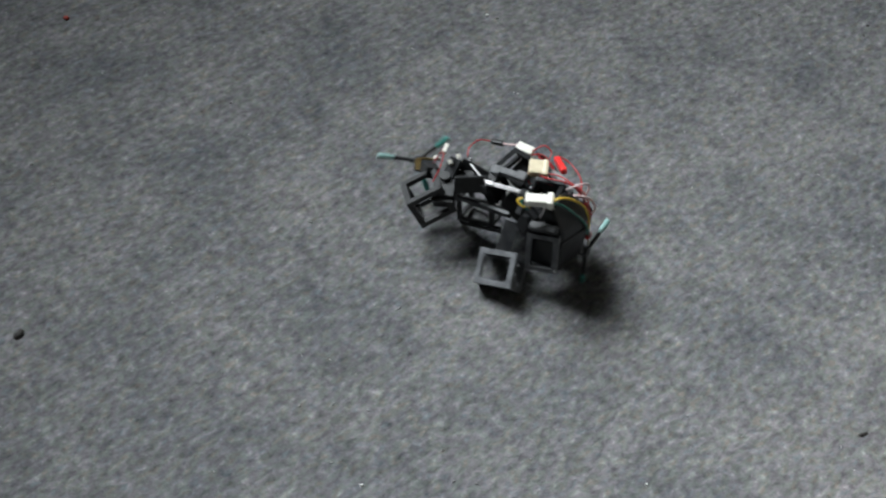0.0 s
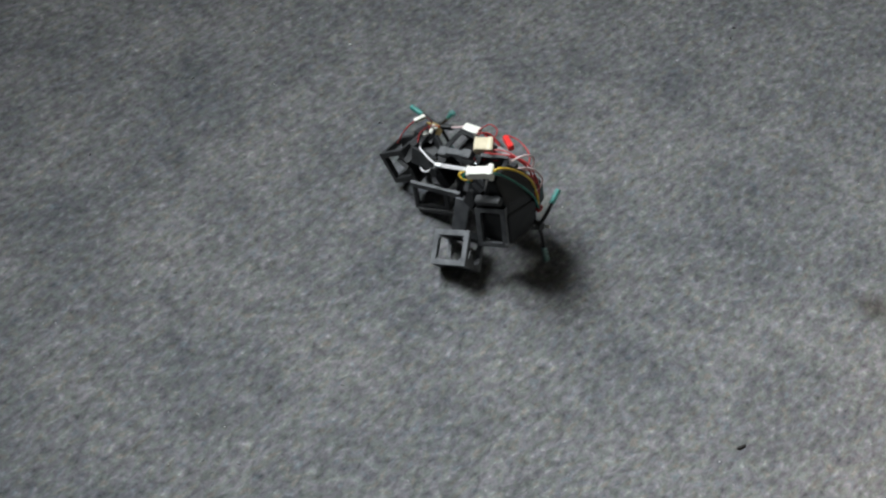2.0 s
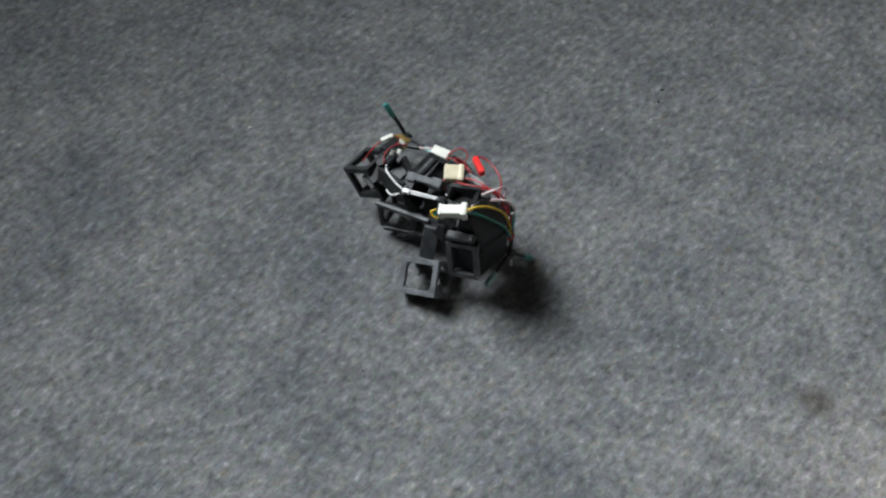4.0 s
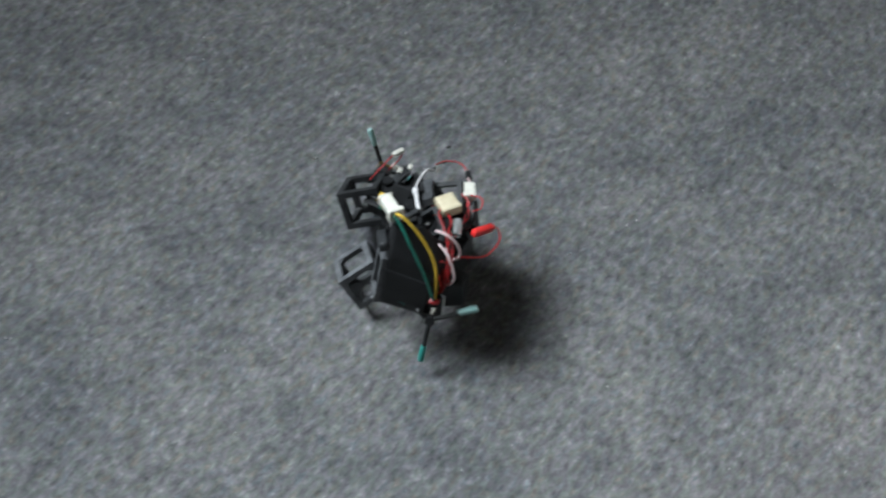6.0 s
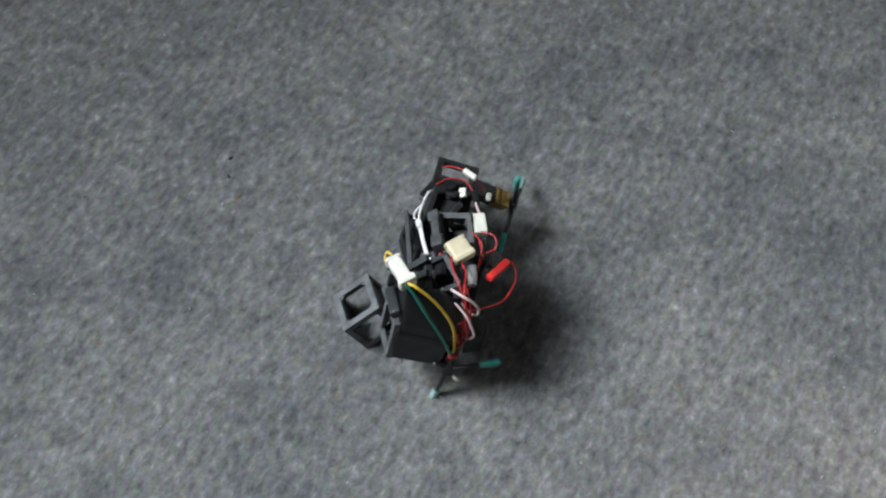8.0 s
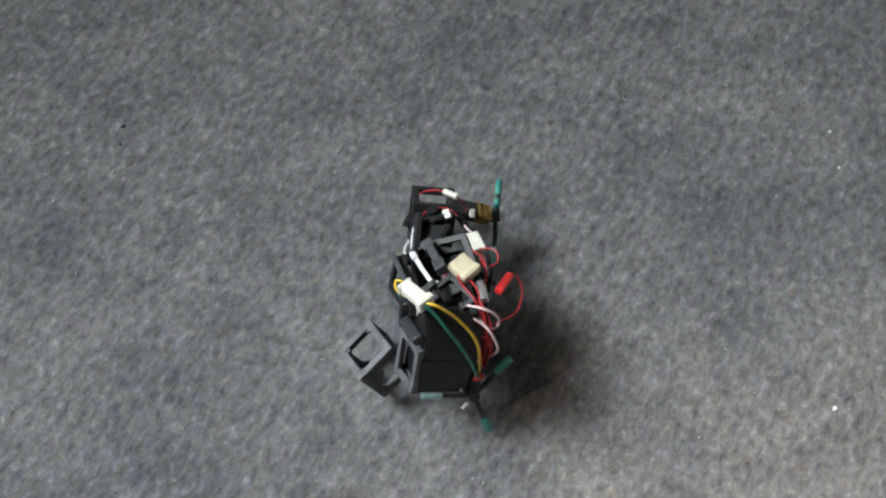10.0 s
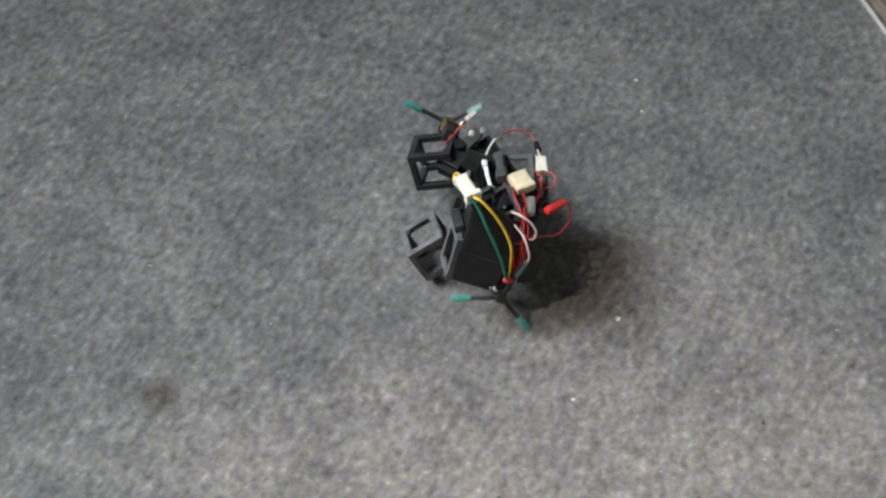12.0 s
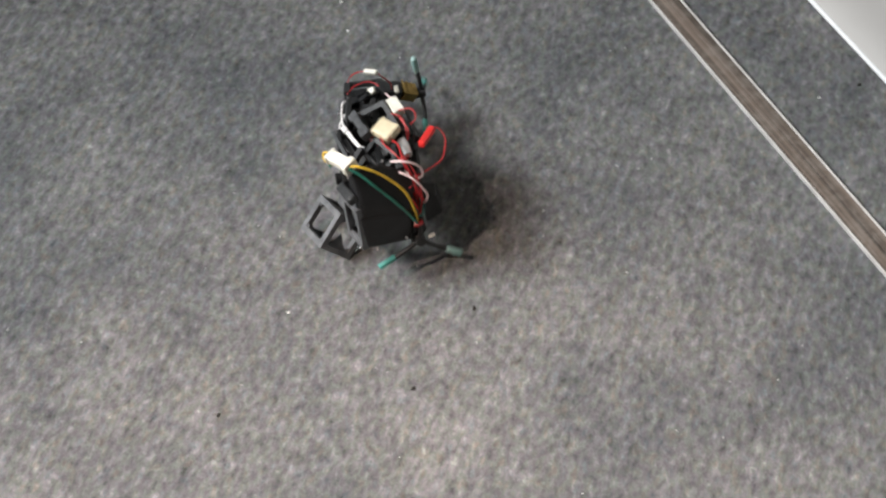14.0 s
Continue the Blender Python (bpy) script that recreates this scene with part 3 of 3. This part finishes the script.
    for at, way in (((-14, -62, 88), (-0.6, -0.6, 0.4)), ((-16, -76, 40), (-0.7, -0.6, 0)), ((-2, 52, 60), (-0.3, 0.3, 0.9)), ((-12, 48, 48), (-0.9, 0, 0.3)), ((4, -16, 84), (-0.4, 0, 0.9)),
                    ((-44, -52, 14), (-0.3, -0.9, 0)), ((20, -75, 36), (0.1, -1, 0)), ((-4, -76, 32), (0, -1, -0.2)), ((16, -46, 104), (0, -0.3, 0.9)), ((-20, 42, 8), (-0.9, -0.2, 0.2))):
        bm = bmesh.new()
        way = V(*way).normalized()
        tube(bm, [P(*at) - way * 0.8 * MM, P(*at) + way * 0.9 * MM, P(*at) + way * 1.3 * MM], lambda f: (1.2 - 0.4 * f * f) * MM, 10)
        part("screw", bm, STEEL, robot, "small steel screw")
    bm = bmesh.new()
    tube(bm, [P(28.5, -70, 45), P(31, -70.5, 45.5), P(34.5, -69, 45)], 0.0026, 8)
    part("terminal", bm, RED, robot, "red terminal where the wires end")
    return robot, head


HINGE = (-6, 20, 46)
ROBOT, HEAD = walking_robot()
FRONT_WHEEL = wheel_leg(ROBOT)
REAR_WHEEL = wheel_leg(ROBOT)


def hub_pin(wheel):
    bm = bmesh.new()
    tube(bm, [P(2, 4, 6), P(2.5, 6, 9), P(2.5, 7, 10.5)], 1.2 * MM, 8)
    part("hub_pin", bm, WHITE_NYLON, wheel, "white nylon pin beside the hub", smooth=True)


hub_pin(REAR_WHEEL)


# ---- bits on the carpet ----
def crumb(name, at, size, mat, label):
    bm = bmesh.new()
    bmesh.ops.create_icosphere(bm, subdivisions=2, radius=1)
    for v in bm.verts:
        v.co = Vector((v.co.x * size[0], v.co.y * size[1], v.co.z * size[2])) * (1 + 0.35 * noise.noise(v.co * 1.7 + V(at[0] * 90, at[1] * 70, 3)))
    ob = tagged(finish(name, bm, mat, smooth=True), label, "debris", "crumbs on the carpet")
    ob.matrix_basis = pose(at[0], at[1], size[2] * 0.6, 0, 0, at[2])
    return ob


DARK_CRUMB = worn("dark_crumb", (0.012, 0.01, 0.009), (0.03, 0.026, 0.022), 0.7, 300)
PALE_CRUMB = worn("pale_crumb", (0.6, 0.6, 0.58), (0.8, 0.8, 0.78), 0.6, 300)
RED_CRUMB = worn("red_crumb", (0.3, 0.03, 0.02), (0.4, 0.05, 0.03), 0.6, 300)
for x, y, turn, wide, high, mat in ((-0.296, 0.6, 60, 5.5, 3.2, DARK_CRUMB), (0.434, 0.512, 20, 5.0, 1.5, DARK_CRUMB), (1.414, 0.458, 0, 2.0, 1.6, DARK_CRUMB),
                                    (1.015, 0.446, 60, 2.4, 1.2, DARK_CRUMB), (0.939, 0.411, 10, 2.2, 1.5, DARK_CRUMB), (0.541, 1.005, 0, 2.2, 1.2, DARK_CRUMB),
                                    (0.8, 0.469, 40, 2.0, 1.0, DARK_CRUMB), (0.534, 0.99, 80, 2.0, 1.0, DARK_CRUMB)):
    crumb("dark_crumb", (x, y, turn), (wide * MM, high * MM, high * 0.7 * MM), mat, "small dark brown crumb lying on the carpet")
for x, y, turn, size in ((0.127, 1.005, 0, 1.6), (0.005, 0.461, 30, 1.5), (0.241, 0.464, 0, 1.3), (0.95, 0.568, 20, 2.2), (1.072, 0.775, 0, 1.5), (1.061, 0.743, 0, 1.3),
                         (0.886, 0.519, 0, 1.4), (1.376, 0.465, 0, 1.2)):
    crumb("pale_crumb", (x, y, turn), (size * MM, size * 0.8 * MM, size * 0.6 * MM), PALE_CRUMB, "tiny white speck lying on the carpet")
crumb("red_crumb", (-0.314, 0.984, 0), (3.2 * MM, 2.4 * MM, 2 * MM), RED_CRUMB, "small dull red scrap lying on the carpet")


def lint():
    """Pale fluff caught in the pile, too fine to count."""
    rng, bm = random.Random(5), bmesh.new()
    for _ in range(420):
        x, y, a, l = rng.uniform(-0.5, 1.42), rng.uniform(0.1, 1.4), rng.uniform(0, 6.28), rng.uniform(0.5, 1.5) * MM
        d, s = V(math.cos(a), math.sin(a), 0) * l, V(-math.sin(a), math.cos(a), 0) * rng.uniform(0.25, 0.45) * MM
        c = V(x, y, 0.0006)
        top = [bm.verts.new(c + p + V(0, 0, 0.0004)) for p in (d, s, -d, -s)]
        low = [bm.verts.new(c + p * 1.2 - V(0, 0, 0.0006)) for p in (d, s, -d, -s)]
        bm.faces.new(top)
        for k in range(4):
            bm.faces.new((top[k], low[k], low[(k + 1) % 4], top[(k + 1) % 4]))
    tagged(finish("lint", bm, LINT), "scattered pale specks of lint in the grey carpet", "lint", kind="stuff")


LINT = worn("lint_fibre", (0.22, 0.22, 0.22), (0.5, 0.5, 0.49), 0.8, 8)
lint()


# ---- what moves ----
def blend(rows, t):
    """Values between rows of time and numbers, eased from row to row."""
    if t <= rows[0][0]:
        return rows[0][1:]
    for a, b in zip(rows, rows[1:]):
        if t <= b[0]:
            f = (t - a[0]) / (b[0] - a[0])
            f = f * f * (3 - 2 * f)
            return tuple(p + (q - p) * f for p, q in zip(a[1:], b[1:]))
    return rows[-1][1:]


def spins(rows, rate):
    """Wheel phases, known up to a third of a turn, as one steady turning."""
    out = [rows[0]]
    for t, phase in rows[1:]:
        near = out[-1][1] + rate * (t - out[-1][0])
        out.append((t, phase + 120 * round((near - phase) / 120)))
    return out


def turned(rows, t):
    for a, b in zip(rows, rows[1:]):
        if t <= b[0] + 1e-6:
            return a[1] + (b[1] - a[1]) * (t - a[0]) / (b[0] - a[0])
    return rows[-1][1]


def motions():
    walk(ROBOT, [(t, pose(x, y, z, rx, ry, rz)) for t, x, y, z, rx, ry, rz in STEPS])
    front, rear = spins(FRONT_PHASE, 480), spins(REAR_PHASE, 480)
    heads, fronts, rears = [], [], []
    hinge = Matrix.Translation(P(*HINGE))
    for k in range(141):
        t = k / 10
        yaw, pitch, roll, aside, ahead, lift = blend(HEAD_TURN, t)
        m = hinge @ Matrix.Translation(P(aside, ahead, lift)) @ pose(0, 0, 0, pitch, roll, yaw)
        heads.append((t, m))
        axle = Matrix.Translation(P(57.7 - HINGE[0], 65.6 - HINGE[1], 28 - HINGE[2])) @ pose(0, 0, 0, 0, -3, -8.3)
        fronts.append((t, m @ axle @ pose(0, 0, 0, turned(front, t))))
        rears.append((t, Matrix.Translation(P(29.8, -73, 24.7)) @ pose(0, 0, 0, 0, -21, -81) @ pose(0, 0, 0, turned(rear, t))))
    walk(HEAD, heads)
    walk(FRONT_WHEEL, fronts)
    walk(REAR_WHEEL, rears)


STEPS = [
    (0, 0.131, 0.716, 0.006, 2.9, 0.6, 41.6),
    (0.2, 0.163, 0.706, 0.008, 4.0, -4.4, 51.5),
    (0.5, 0.172, 0.721, 0.009, 3.1, -4.2, 49.7),
    (1, 0.175, 0.743, 0.006, -0.5, -3.0, 48.5),
    (1.5, 0.202, 0.753, 0.007, -3.6, -3.3, 37.8),
    (2, 0.220, 0.769, 0.007, -3.5, -0.8, 37.7),
    (2.5, 0.218, 0.775, 0.008, 4.5, -2.5, 42.8),
    (3, 0.241, 0.796, 0.008, 3.4, -3.2, 41.6),
    (5.5, 0.446, 0.895, 0.012, 7.6, -1.5, 3.8),
    (5.8, 0.493, 0.890, 0.008, -7.0, -4.0, -27.5),
    (6, 0.488, 0.893, 0.009, -10.4, -0.7, -27.6),
    (6.2, 0.489, 0.871, 0.008, 0.0, -4.5, -7.5),
    (6.3, 0.501, 0.874, 0.006, 4.5, -3.0, 2.4),
    (6.5, 0.505, 0.883, 0.009, 4.8, 0.7, 6.5),
    (7, 0.548, 0.884, 0.006, 2.7, -0.3, -1.9),
    (7.5, 0.607, 0.862, 0.005, -1.9, -0.2, -23.9),
    (8, 0.638, 0.842, 0.004, -0.1, 2.2, -33.2),
    (8.5, 0.657, 0.811, 0.014, -15.6, 19.8, -38.0),
    (11, 0.772, 0.736, 0.007, -3.6, -6.0, -12.0),
    (11.5, 0.830, 0.723, 0.007, 1.4, -2.5, -19.4),
    (11.7, 0.843, 0.703, 0.009, 1.0, -3.5, -24.3),
    (12, 0.878, 0.681, 0.008, -4.9, 2.1, -37.0),
    (12.2, 0.893, 0.643, 0.007, -3.0, 1.0, -32.5),
    (12.3, 0.889, 0.629, 0.007, 5.5, -3.5, -19.8),
    (12.5, 0.910, 0.623, 0.009, 4.0, -3.7, -19.1),
    (13, 0.948, 0.612, 0.010, 5.9, -0.8, -23.5),
    (13.5, 0.975, 0.597, 0.009, 5.5, -1.3, -22.2),
    (14, 0.998, 0.581, 0.007, -1.8, -4.8, -18.9),
]
HEAD_TURN = [
    (0, 62.5, 14, 12, -1.5, 0.6, -0.5), (0.1, 40, 8, 7, -1, 0, 0), (0.25, 14, 0, 0, 0, 0, 0), (3, 12, 0, 0, 0, 0, 0), (5.5, 9, 0, 0, 0, 0, 0), (5.65, 45, 8, 6, 4, -1, -1),
    (5.8, 93, 17, 14, 8, -4, -4), (6, 94, 17, 14, 8, -5, -5), (6.1, 88, 15, 13, 8, -4, -4), (6.2, 42, 7, 6, 3, -1, -1), (6.35, 8, 0, 0, 0, 0, 0),
    (6.5, 3, 0, 0, 0, 0, 0), (7.5, 0, 0, 0, 0, 0, 0), (8, 0, 4, 0, 0, 0, 0), (8.3, -6, 24, -9, -3, 2, 9), (8.5, -9.5, 37, -14, -4, 3, 12), (8.7, -9, 34, -13, -4, 3, 11),
    (9.6, -4, 16, -4, -3, 2, 7), (10.5, 4, 0, 0, 0, 0, 0), (11, 5, 0, 0, 0, 0, 0), (11.55, 6, 0, 0, 0, 0, 0), (11.7, 45, 8, 5, 4, 0, -1), (11.85, 88, 17, 10, 9, 0, -2),
    (12, 96, 19.5, 11, 10, 0, -2), (12.2, 92, 18, 11, 10, 0, -2), (12.3, 48, 9, 6, 5, 0, -1), (12.42, 4, 0, 0, 0, 0, 0), (13, 0, 0, 0, 0, 0, 0), (14, 0, 0, 0, 0, 0, 0),
]
FRONT_PHASE = [(0, 1), (0.5, 68), (1, 95), (1.5, 113), (2, 0), (2.5, 46), (3, 55), (5.5, 34), (6, 51), (6.5, 48), (7, 70), (7.5, 102), (8, 85),
               (8.5, 6), (11, 83), (11.5, 82), (12, 116), (12.5, 106), (13, 29), (13.5, 58), (14, 81)]
REAR_PHASE = [(0, 10), (0.5, 103), (1, 33), (1.5, 8), (2, 21), (2.5, 58), (3, 63), (5.5, 66), (6, 24), (6.5, 2), (7, 20), (7.5, 5), (8, 15),
              (8.5, 20), (11, 66), (11.5, 78), (12, 71), (12.5, 81), (13, 68), (13.5, 79), (14, 76)]
motions()
